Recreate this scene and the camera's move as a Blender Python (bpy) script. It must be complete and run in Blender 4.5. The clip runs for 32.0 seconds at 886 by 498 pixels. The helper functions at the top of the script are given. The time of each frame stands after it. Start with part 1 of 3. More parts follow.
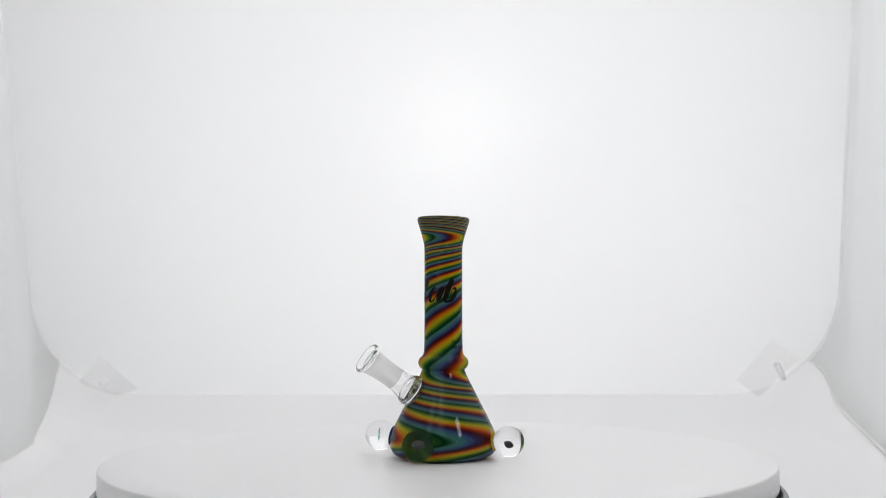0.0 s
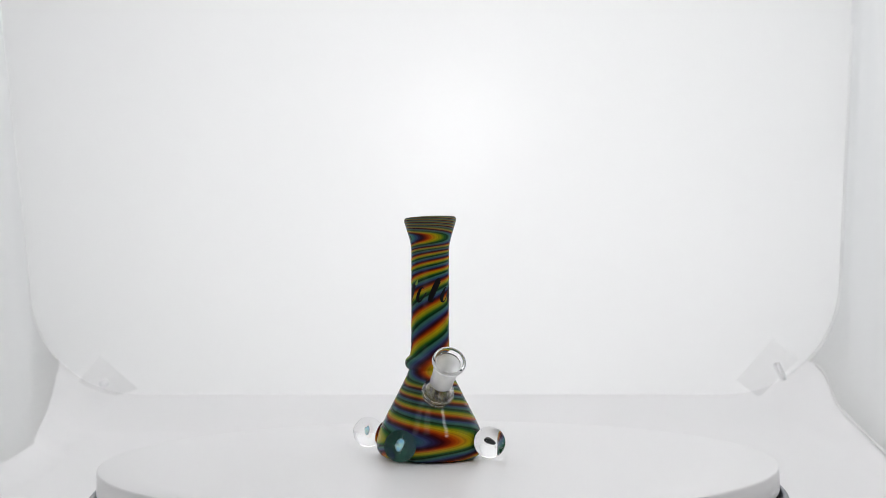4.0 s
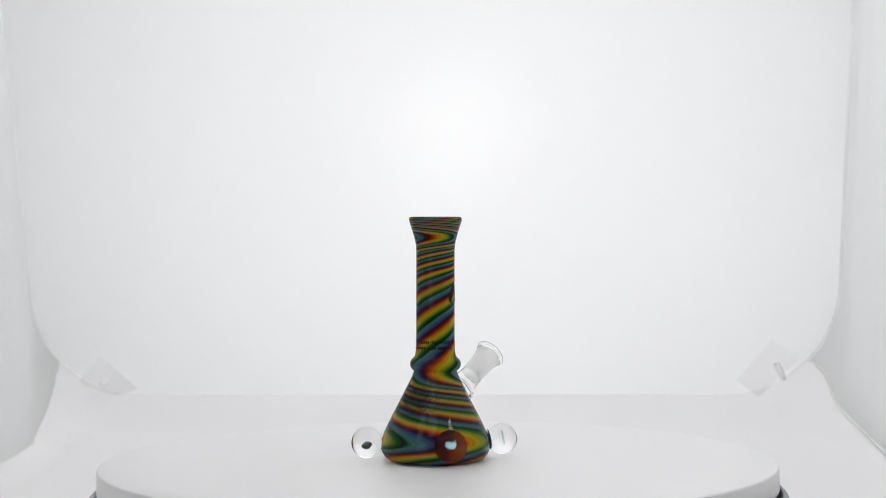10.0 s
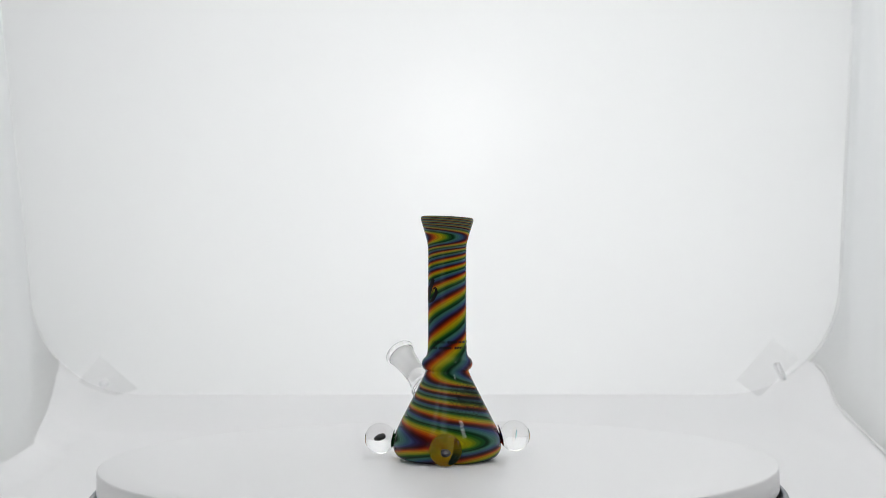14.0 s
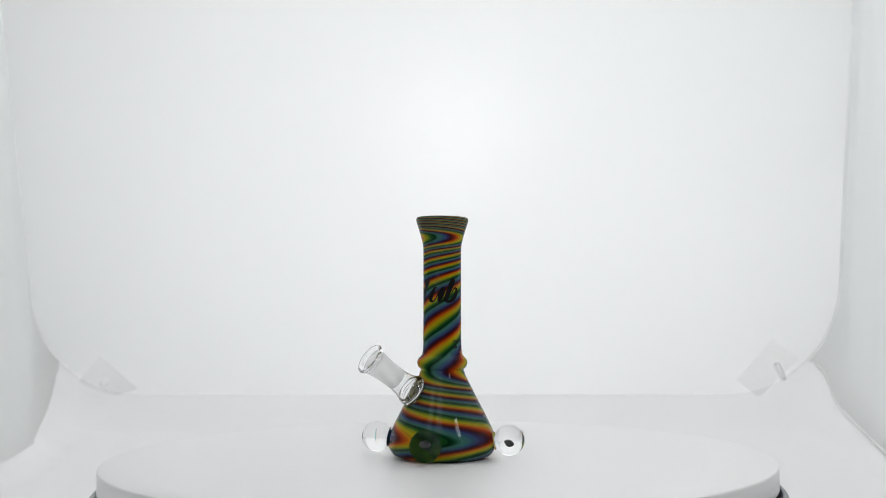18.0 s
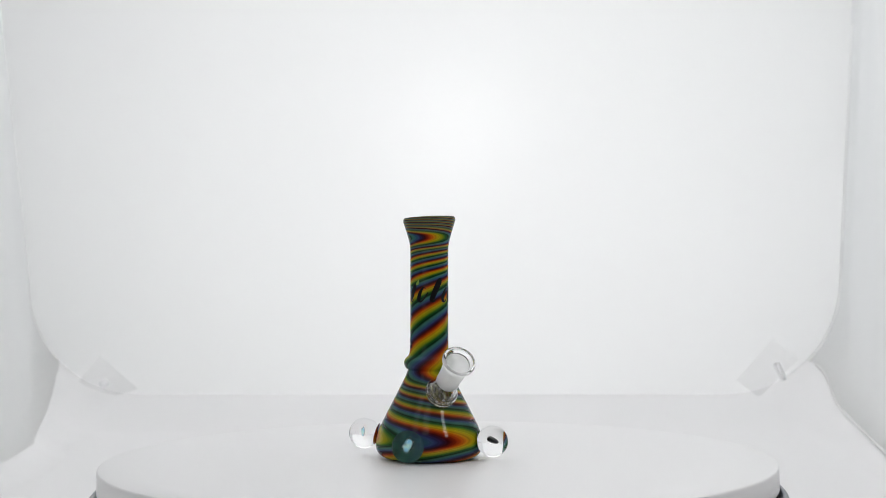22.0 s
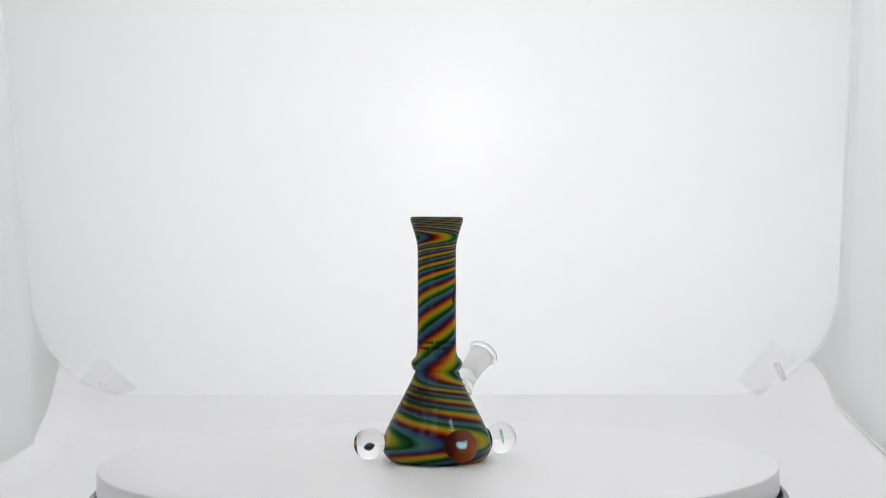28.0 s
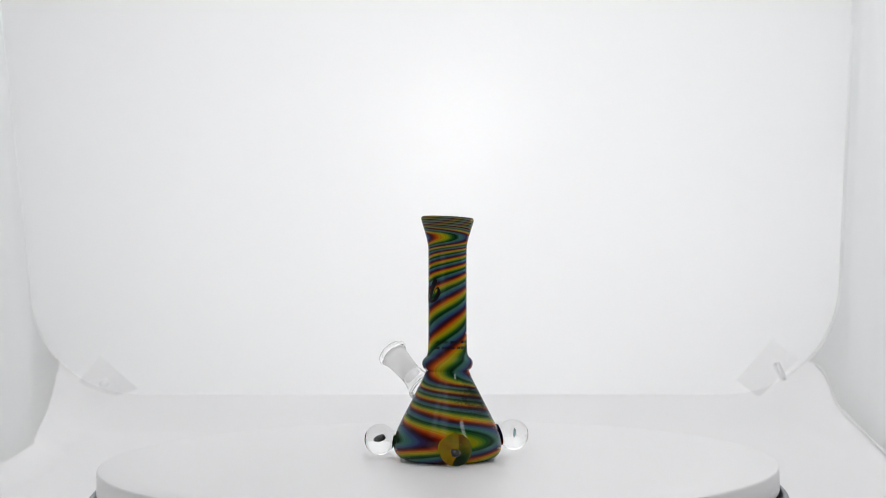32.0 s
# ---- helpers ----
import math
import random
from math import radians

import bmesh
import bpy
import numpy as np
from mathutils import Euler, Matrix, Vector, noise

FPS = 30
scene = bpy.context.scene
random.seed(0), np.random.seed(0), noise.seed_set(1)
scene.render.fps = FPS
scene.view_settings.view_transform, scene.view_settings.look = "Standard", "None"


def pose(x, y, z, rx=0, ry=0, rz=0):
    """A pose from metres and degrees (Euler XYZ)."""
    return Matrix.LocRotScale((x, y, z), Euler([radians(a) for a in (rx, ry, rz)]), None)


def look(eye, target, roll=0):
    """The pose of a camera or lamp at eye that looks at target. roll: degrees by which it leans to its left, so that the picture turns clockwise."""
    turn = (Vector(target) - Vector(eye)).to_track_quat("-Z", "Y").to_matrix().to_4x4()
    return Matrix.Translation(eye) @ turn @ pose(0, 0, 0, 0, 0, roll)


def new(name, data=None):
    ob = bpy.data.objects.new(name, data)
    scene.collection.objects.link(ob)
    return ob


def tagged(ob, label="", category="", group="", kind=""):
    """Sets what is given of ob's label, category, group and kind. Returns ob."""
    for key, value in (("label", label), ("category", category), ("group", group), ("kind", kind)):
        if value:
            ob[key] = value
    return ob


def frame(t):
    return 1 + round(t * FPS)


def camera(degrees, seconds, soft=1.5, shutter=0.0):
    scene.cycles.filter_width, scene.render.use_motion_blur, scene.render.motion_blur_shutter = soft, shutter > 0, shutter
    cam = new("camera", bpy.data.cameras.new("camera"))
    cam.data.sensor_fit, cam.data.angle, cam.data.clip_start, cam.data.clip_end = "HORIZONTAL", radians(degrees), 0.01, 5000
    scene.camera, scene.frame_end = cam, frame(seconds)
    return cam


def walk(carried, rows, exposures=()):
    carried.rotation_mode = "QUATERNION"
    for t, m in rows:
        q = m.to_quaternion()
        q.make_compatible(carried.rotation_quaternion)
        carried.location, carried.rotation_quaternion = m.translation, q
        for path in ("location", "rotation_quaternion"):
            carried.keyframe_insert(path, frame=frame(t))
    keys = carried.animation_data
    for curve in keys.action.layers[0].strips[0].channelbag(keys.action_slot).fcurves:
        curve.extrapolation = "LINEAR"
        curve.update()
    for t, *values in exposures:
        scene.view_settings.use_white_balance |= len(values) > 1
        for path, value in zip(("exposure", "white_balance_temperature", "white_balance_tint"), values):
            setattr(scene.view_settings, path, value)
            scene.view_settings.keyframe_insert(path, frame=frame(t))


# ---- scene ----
# The place: a white light tent with a turntable; the axis of the turntable is the origin, its top z = 0.
LENS = 41.65
EYE = Vector((0.0036, -0.758, 0.103))
cam = camera(LENS, 32.0, soft=0.85)
cam.data.dof.use_dof, cam.data.dof.focus_distance, cam.data.dof.aperture_fstop = True, 0.755, 14.0
STAND = pose(*EYE, 90 + 2.47, 0, 0)
walk(cam, [(0.0, STAND), (32.0, STAND)], exposures=[
    (0.0, 0.0, 6500, 10), (10.0, 0.0, 6500, 10), (12.8, -0.03, 6480, 8.4), (19.4, -0.03, 6460, 7.8), (22.0, -0.01, 6480, 9.0), (24.5, 0.0, 6500, 10), (32.0, 0.0, 6500, 10)])

PERIOD = 17.63           # seconds for one turn of the table
FRONT = 3.345            # when the joint points at the camera
LEAN = 0.8               # degrees by which the pipe leans towards the open front


def turn_at(t):
    """Degrees by which the table has turned at t, counted from the moment the joint faces the camera."""
    return 360.0 * (t - FRONT) / PERIOD


# ---- world and lamps ----
world = bpy.data.worlds.new("room_air")
scene.world = world
world.use_nodes = True
world.node_tree.nodes["Background"].inputs[0].default_value = (1, 1, 1, 1)
world.node_tree.nodes["Background"].inputs[1].default_value = 0.02


def area_lamp(name, eye, target, sx, sy, watts, colour=(1, 1, 1)):
    data = bpy.data.lights.new(name, "AREA")
    data.shape, data.size, data.size_y, data.energy, data.color = "RECTANGLE", sx, sy, watts, colour
    ob = new(name, data)
    ob.matrix_world = look(eye, target)
    return ob


area_lamp("top_lamp", (0, 0.22, 1.5), (0, 0.22, 0), 0.9, 0.9, 20.0)
area_lamp("side_lamp", (-1.25, 0.42, 0.42), (0, 0.42, 0.25), 1.0, 0.8, 5.6, (0.96, 0.99, 1.0))
area_lamp("side_lamp", (1.25, 0.44, 0.42), (0, 0.44, 0.25), 1.0, 0.8, 6.6, (0.96, 0.99, 1.0))
area_lamp("back_lamp", (0.03, 1.4, 0.31), (0.03, 0.8, 0.31), 1.3, 1.0, 9.2)
area_lamp("back_spot_lamp", (0.018, 0.96, 0.337), (0.018, 0.8, 0.337), 0.08, 0.08, 0.036, (1, 0.95, 0.96))
# unseen pair, added for the two streaks on the cone and front fill
for x in (-0.60, -0.12):
    area_lamp("front_streak_lamp", (x, -0.78, 0.82), (0, 0, 0.05), 0.26, 0.40, 0.75)
# unseen broad source, added to fill the front from the left
area_lamp("room_fill_lamp", (-0.9, -2.4, 0.5), (-0.2, 0, 0.2), 2.4, 1.0, 10.0)
area_lamp("strip_lamp", (0.283, -0.325, 0.325), (0, 0, 0.2), 0.07, 0.15, 0.52)


# ---- materials ----
def shader(name, colour=(0.8, 0.8, 0.8), rough=0.5, **more):
    mat = bpy.data.materials.new(name)
    mat.use_nodes = True
    b = mat.node_tree.nodes["Principled BSDF"]
    b.inputs["Base Color"].default_value = (*colour, 1)
    b.inputs["Roughness"].default_value = rough
    for key, value in more.items():
        b.inputs[key.replace("_", " ")].default_value = value
    return mat


def node(mat, kind, **sets):
    n = mat.node_tree.nodes.new(kind)
    for key, value in sets.items():
        n.inputs[key.replace("_", " ")].default_value = value
    return n


def relief(mat, scale, strength, distance, stretch=(1, 1, 1), detail=4):
    """Fine bump from noise in the object's own space."""
    link = mat.node_tree.links.new
    co = node(mat, "ShaderNodeTexCoord")
    mp = node(mat, "ShaderNodeMapping", Scale=stretch)
    nz = node(mat, "ShaderNodeTexNoise", Scale=scale, Detail=detail)
    bp = node(mat, "ShaderNodeBump", Strength=strength, Distance=distance)
    link(co.outputs["Object"], mp.inputs[0])
    link(mp.outputs[0], nz.inputs["Vector"])
    link(nz.outputs[0], bp.inputs["Height"])
    for n in mat.node_tree.nodes:
        if "Normal" in n.inputs and n.type.startswith("BSDF"):
            link(bp.outputs[0], n.inputs["Normal"])
    return mat


def cloth(name, colour, through_part):
    """Thin white cloth that lets part of the light through."""
    mat = bpy.data.materials.new(name)
    mat.use_nodes = True
    nt = mat.node_tree
    nt.nodes.remove(nt.nodes["Principled BSDF"])
    a = node(mat, "ShaderNodeBsdfDiffuse", Color=(*colour, 1))
    b = node(mat, "ShaderNodeBsdfTranslucent", Color=(*colour, 1))
    m = node(mat, "ShaderNodeMixShader", Fac=through_part)
    nt.links.new(a.outputs[0], m.inputs[1])
    nt.links.new(b.outputs[0], m.inputs[2])
    nt.links.new(m.outputs[0], nt.nodes["Material Output"].inputs[0])
    return relief(mat, 6, 0.25, 0.01, detail=3)


CLOTH = cloth("white_tent_cloth", (0.860, 0.861, 0.864), 0.5)
# paler than the tent cloth, for the sewn edges and one lit fold
CORD = cloth("white_cord", (0.95, 0.95, 0.95), 0.3)
SHEET = cloth("white_floor_cloth", (0.868, 0.860, 0.865), 0.0)
WHITE_TOP = relief(shader("white_acrylic", (0.845, 0.836, 0.843), 0.38), 300, 0.05, 0.0005)
GREY_PLASTIC = relief(shader("grey_plastic", (0.27, 0.29, 0.32), 0.4), 400, 0.1, 0.0005)
# near black for the shade in the gap under the turntable disc
GAP_BLACK = relief(shader("gap_black", (0.015, 0.015, 0.016), 0.5), 400, 0.1, 0.0005)
ROOM = relief(shader("room_paint", (0.36, 0.36, 0.365), 0.8), 30, 0.1, 0.003)
TABLE = relief(shader("table_board", (0.4, 0.38, 0.35), 0.5), 60, 0.1, 0.002)
CLEAR = shader("clear_glass", (1, 1, 1), 0.0, Transmission_Weight=1.0, IOR=1.47)


def marble_glass():
    """Clear flameworked glass with a soft, weak surface gloss."""
    mat = bpy.data.materials.new("marble_glass")
    mat.use_nodes = True
    nt = mat.node_tree
    nt.nodes.remove(nt.nodes["Principled BSDF"])
    a = node(mat, "ShaderNodeBsdfGlass", Color=(1, 1, 1, 1), Roughness=0.0, IOR=1.47)
    b = node(mat, "ShaderNodeBsdfRefraction", Color=(1, 1, 1, 1), Roughness=0.0, IOR=1.47)
    m = node(mat, "ShaderNodeMixShader", Fac=0.8)
    nt.links.new(a.outputs[0], m.inputs[1])
    nt.links.new(b.outputs[0], m.inputs[2])
    nt.links.new(m.outputs[0], nt.nodes["Material Output"].inputs[0])
    return mat


GLASS = marble_glass()


def smoke_glass():
    """Dark olive glass with bright glassy streaks."""
    mat = shader("smoky_olive_glass", (0.03, 0.027, 0.012), 0.12, Specular_IOR_Level=0.5)
    nt = mat.node_tree
    co = node(mat, "ShaderNodeTexCoord")
    mp = node(mat, "ShaderNodeMapping", Scale=(1, 1, 0.45))
    nz = node(mat, "ShaderNodeTexNoise", Scale=260.0, Detail=3.0, Distortion=2.2)
    ramp = node(mat, "ShaderNodeValToRGB")
    el = ramp.color_ramp.elements
    el[0].position, el[0].color = 0.42, (0.018, 0.015, 0.006, 1)
    el[1].position, el[1].color = 0.70, (0.30, 0.28, 0.15, 1)
    el.new(0.54).color = (0.11, 0.098, 0.022, 1)
    nt.links.new(co.outputs["Object"], mp.inputs[0])
    nt.links.new(mp.outputs[0], nz.inputs["Vector"])
    nt.links.new(nz.outputs[0], ramp.inputs[0])
    nt.links.new(ramp.outputs[0], nt.nodes["Principled BSDF"].inputs["Base Color"])
    return relief(mat, 500, 0.6, 0.0008)


SMOKE = smoke_glass()


def thin(name, colour, dense, front=0.35):
    """Thin white stuff that scatters a part of the light and lets the rest straight through."""
    mat = bpy.data.materials.new(name)
    mat.use_nodes = True
    nt = mat.node_tree
    nt.nodes.remove(nt.nodes["Principled BSDF"])
    a = node(mat, "ShaderNodeBsdfTransparent", Color=(0.99, 0.99, 0.99, 1))
    b = node(mat, "ShaderNodeBsdfTranslucent", Color=(*colour, 1))
    c = node(mat, "ShaderNodeBsdfDiffuse", Color=(*colour, 1))
    m, k = node(mat, "ShaderNodeMixShader", Fac=front), node(mat, "ShaderNodeMixShader", Fac=dense)
    nt.links.new(b.outputs[0], m.inputs[1])
    nt.links.new(c.outputs[0], m.inputs[2])
    nt.links.new(a.outputs[0], k.inputs[1])
    nt.links.new(m.outputs[0], k.inputs[2])
    nt.links.new(k.outputs[0], nt.nodes["Material Output"].inputs[0])
    return relief(mat, 3000, 0.2, 0.0003)


FROST = thin("frosted_glass", (0.99, 0.99, 0.99), 0.5, 0.45)

INK = shader("black_ink", (0.004, 0.004, 0.0045), 0.5, Specular_IOR_Level=0.1)
LIME = shader("lime_ink", (0.18, 0.3, 0.03), 0.35)
DARK_OPAL = relief(shader("dark_opal", (0.02, 0.02, 0.022), 0.3), 900, 0.3, 0.0005)


def milky_opal():
    """Blue opal on the outer face of the chip, milky and clearer towards its back."""
    mat = bpy.data.materials.new("milky_opal")
    mat.use_nodes = True
    nt = mat.node_tree
    nt.nodes.remove(nt.nodes["Principled BSDF"])
    co = node(mat, "ShaderNodeTexCoord")
    sep = node(mat, "ShaderNodeSeparateXYZ")
    rng = node(mat, "ShaderNodeMapRange")
    for k, v in ((1, -0.00086), (2, -0.00068), (3, 0.97), (4, 0.015)):
        rng.inputs[k].default_value = v
    nz = node(mat, "ShaderNodeTexNoise", Scale=350.0, Detail=1.0)
    ramp = node(mat, "ShaderNodeValToRGB")
    el = ramp.color_ramp.elements
    el[0].position, el[0].color = 0.38, (0.36, 0.78, 1.0, 1)
    el[1].position, el[1].color = 0.62, (0.66, 1.0, 0.98, 1)
    front = node(mat, "ShaderNodeBsdfDiffuse")
    glow = node(mat, "ShaderNodeBsdfTranslucent")
    a = node(mat, "ShaderNodeMixShader", Fac=0.3)
    nt.links.new(front.outputs[0], a.inputs[1])
    nt.links.new(glow.outputs[0], a.inputs[2])
    b = node(mat, "ShaderNodeBsdfTransparent", Color=(1, 0.988, 0.98, 1))
    m = node(mat, "ShaderNodeMixShader")
    nt.links.new(co.outputs["Object"], sep.inputs[0])
    nt.links.new(sep.outputs[1], rng.inputs[0])
    nt.links.new(rng.outputs[0], m.inputs[0])
    nt.links.new(co.outputs["Object"], nz.inputs["Vector"])
    nt.links.new(nz.outputs[0], ramp.inputs[0])
    nt.links.new(ramp.outputs[0], front.inputs[0])
    nt.links.new(ramp.outputs[0], glow.inputs[0])
    nt.links.new(b.outputs[0], m.inputs[1])
    nt.links.new(a.outputs[0], m.inputs[2])
    nt.links.new(m.outputs[0], nt.nodes["Material Output"].inputs[0])
    return mat


OPAL = milky_opal()
TOGGLE = shader("grey_toggle", (0.78, 0.78, 0.79), 0.5)
VEIL = thin("thin_tab_cloth", (0.92, 0.92, 0.92), 0.055)


def line_glass():
    """Opaque glass drawn from rainbow cane: one run of colours for each unit of u."""
    mat = shader("rainbow_line_glass", (0.2, 0.2, 0.2), 0.015, Specular_IOR_Level=0.12)
    nt = mat.node_tree
    uv = node(mat, "ShaderNodeUVMap")
    uv.uv_map = "twist"
    sep = node(mat, "ShaderNodeSeparateXYZ")
    nt.links.new(uv.outputs[0], sep.inputs[0])
    co = node(mat, "ShaderNodeTexCoord")
    nz = node(mat, "ShaderNodeTexNoise", Scale=55.0, Detail=1.5)
    nt.links.new(co.outputs["Object"], nz.inputs["Vector"])
    wob = node(mat, "ShaderNodeMath")
    wob.operation = "MULTIPLY_ADD"
    wob.inputs[1].default_value = 0.08
    nt.links.new(nz.outputs[0], wob.inputs[0])
    nt.links.new(sep.outputs[0], wob.inputs[2])
    fr = node(mat, "ShaderNodeMath")
    fr.operation = "FRACT"
    nt.links.new(wob.outputs[0], fr.inputs[0])
    ramp = node(mat, "ShaderNodeValToRGB")
    el = ramp.color_ramp.elements
    while len(el) > 1:
        el.remove(el[-1])
    for i, (p, c) in enumerate(RAINBOW):
        e = el[0] if i == 0 else el.new(p)
        e.position, e.color = p, (*c, 1)
    nt.links.new(fr.outputs[0], ramp.inputs[0])
    # fine threads of stronger and weaker colour along the cane
    grain = node(mat, "ShaderNodeTexNoise", Scale=26.0, Detail=2.0)
    grain.noise_dimensions = "1D"
    nt.links.new(fr.outputs[0], grain.inputs["W"])
    deep = node(mat, "ShaderNodeMapRange")
    for k, v in ((1, 0.3), (2, 0.7), (3, 0.66), (4, 1.16)):
        deep.inputs[k].default_value = v
    nt.links.new(grain.outputs[0], deep.inputs[0])
    # where the cane is twisted tight its colours run into one another
    blend = node(mat, "ShaderNodeMix")
    blend.data_type = "RGBA"
    blend.inputs[7].default_value = (0.120, 0.135, 0.090, 1)
    nt.links.new(sep.outputs[1], blend.inputs[0])
    nt.links.new(ramp.outputs[0], blend.inputs[6])
    thread = node(mat, "ShaderNodeValToRGB")
    te = thread.color_ramp.elements
    te[0].position, te[0].color = 0.0, (1, 1, 1, 1)
    te[1].position, te[1].color = 1.0, (1, 1, 1, 1)
    for p, c in ((0.05, 1.0), (0.115, 0.0), (0.85, 0.0), (0.915, 1.0)):
        te.new(p).color = (c, c, c, 1)
    nt.links.new(fr.outputs[0], thread.inputs[0])
    crisp = node(mat, "ShaderNodeMix")
    crisp.data_type = "RGBA"
    crisp.inputs[7].default_value = (0.036, 0.005, 0.006, 1)
    sure = node(mat, "ShaderNodeMath")
    sure.operation, sure.use_clamp = "MULTIPLY_ADD", True
    sure.inputs[1].default_value, sure.inputs[2].default_value = 1.7, 0.12
    nt.links.new(sep.outputs[1], sure.inputs[0])
    only = node(mat, "ShaderNodeMath")
    only.operation = "MULTIPLY"
    nt.links.new(thread.outputs[0], only.inputs[0])
    nt.links.new(sure.outputs[0], only.inputs[1])
    nt.links.new(only.outputs[0], crisp.inputs[0])
    nt.links.new(blend.outputs[2], crisp.inputs[6])
    tone = node(mat, "ShaderNodeVectorMath")
    tone.operation = "MULTIPLY"
    nt.links.new(crisp.outputs[2], tone.inputs[0])
    nt.links.new(deep.outputs[0], tone.inputs[1])
    nt.links.new(tone.outputs[0], nt.nodes["Principled BSDF"].inputs["Base Color"])
    glow = node(mat, "ShaderNodeBsdfTranslucent")
    nt.links.new(tone.outputs[0], glow.inputs[0])
    mix = node(mat, "ShaderNodeMixShader", Fac=0.2)
    nt.links.new(nt.nodes["Principled BSDF"].outputs[0], mix.inputs[1])
    nt.links.new(glow.outputs[0], mix.inputs[2])
    nt.links.new(mix.outputs[0], nt.nodes["Material Output"].inputs[0])
    return mat


RAINBOW = (
    (0.0, (0.105, 0.008, 0.004)), (0.035, (0.18, 0.016, 0.003)), (0.07, (0.32, 0.036, 0.003)), (0.115, (0.52, 0.092, 0.004)), (0.165, (0.54, 0.17, 0.005)), (0.21, (0.50, 0.25, 0.006)),
    (0.28, (0.43, 0.34, 0.007)), (0.37, (0.24, 0.27, 0.008)), (0.44, (0.055, 0.15, 0.014)), (0.50, (0.010, 0.072, 0.014)), (0.545, (0.003, 0.035, 0.011)),
    (0.58, (0.003, 0.032, 0.011)), (0.605, (0.010, 0.055, 0.03)), (0.635, (0.055, 0.17, 0.12)), (0.70, (0.05, 0.15, 0.145)), (0.77, (0.038, 0.10, 0.155)),
    (0.84, (0.040, 0.056, 0.150)), (0.89, (0.036, 0.023, 0.080)), (0.93, (0.032, 0.010, 0.030)), (0.96, (0.042, 0.005, 0.010)), (1.0, (0.105, 0.008, 0.004)))
LINES = line_glass()


# ---- building helpers ----
def part(name, bm, material, parent=None, label="", smooth=True):
    data = bpy.data.meshes.new(name)
    if smooth:
        for f in bm.faces:
            f.smooth = True
    bm.to_mesh(data)
    bm.free()
    data.materials.append(material)
    ob = new(name, data)
    ob.parent = parent
    return tagged(ob, label=label)


def lathe(profile, segs=96, bm=None, m=None):
    """A body of revolution about z from (radius, z) pairs; a radius of 0 closes it."""
    bm = bm or bmesh.new()
    rings = []
    for r, z in profile:
        if r < 1e-6:
            rings.append([bm.verts.new((0, 0, z))])
        else:
            rings.append([bm.verts.new((r * math.cos(2 * math.pi * k / segs), r * math.sin(2 * math.pi * k / segs), z)) for k in range(segs)])
    made = [v for ring in rings for v in ring]
    for a, b in zip(rings, rings[1:]):
        for k in range(segs):
            j = (k + 1) % segs
            if len(a) == 1 and len(b) > 1:
                bm.faces.new((a[0], b[j], b[k]))
            elif len(b) == 1 and len(a) > 1:
                bm.faces.new((a[k], a[j], b[0]))
            elif len(a) > 1:
                bm.faces.new((a[k], a[j], b[j], b[k]))
    if m is not None:
        bmesh.ops.transform(bm, matrix=m, verts=made)
    return bm


def ball(radius, centre, squash=(1, 1, 1), u=40, v=24):
    bm = bmesh.new()
    bmesh.ops.create_uvsphere(bm, u_segments=u, v_segments=v, radius=radius, matrix=Matrix.Translation(centre) @ Matrix.Diagonal((*squash, 1)))
    return bm


def smooth_path(points, n):
    """Catmull-Rom through (x, y) pairs, n steps a span."""
    out = []
    p = [points[0], *points, points[-1]]
    for i in range(1, len(p) - 2):
        for k in range(n):
            t = k / n
            out.append(tuple(0.5 * (2 * b + (c - a) * t + (2 * a - 5 * b + 4 * c - d) * t * t + (3 * b - a - 3 * c + d) * t ** 3)
                             for a, b, c, d in zip(p[i - 1], p[i], p[i + 1], p[i + 2])))
    return out + [points[-1]]


def steps(x, table):
    """Straight-line reading of a small table of (x, value)."""
    if x <= table[0][0]:
        return table[0][1]
    for (a, va), (b, vb) in zip(table, table[1:]):
        if x <= b:
            return va + (vb - va) * (x - a) / (b - a)
    return table[-1][1]


# ---- room and light tent ----
def box(size, at):
    bm = bmesh.new()
    bmesh.ops.create_cube(bm, size=1, matrix=Matrix.Translation(at) @ Matrix.Diagonal((*size, 1)))
    return bm


for name, size, at in (("wall_north", (6, 0.1, 2.7), (0, 2.55, 0.55)), ("wall_south", (6, 0.1, 2.7), (0, -2.55, 0.55)),
                       ("wall_east", (0.1, 5, 2.7), (3.05, 0, 0.55)), ("wall_west", (0.1, 5, 2.7), (-3.05, 0, 0.55)),
                       ("floor", (6.2, 5.2, 0.1), (0, 0, -0.86)), ("ceiling", (6.2, 5.2, 0.1), (0, 0, 1.95))):
    tagged(part(name, box(size, at), ROOM, smooth=False), kind="structure", label="plain grey painted room surface")

table = new("table")
tagged(table, label="plain board table under the light tent", category="table")
part("tabletop", box((1.6, 1.5, 0.03), (0, 0.1, -0.077)), TABLE, table, smooth=False)
for sx in (-0.7, 0.7):
    for sy in (-0.55, 0.75):
        part("leg", box((0.05, 0.05, 0.718), (sx, sy, -0.451)), TABLE, table, smooth=False)

BACK, FRONT_Y, TOP = 0.842, -0.22, 0.95


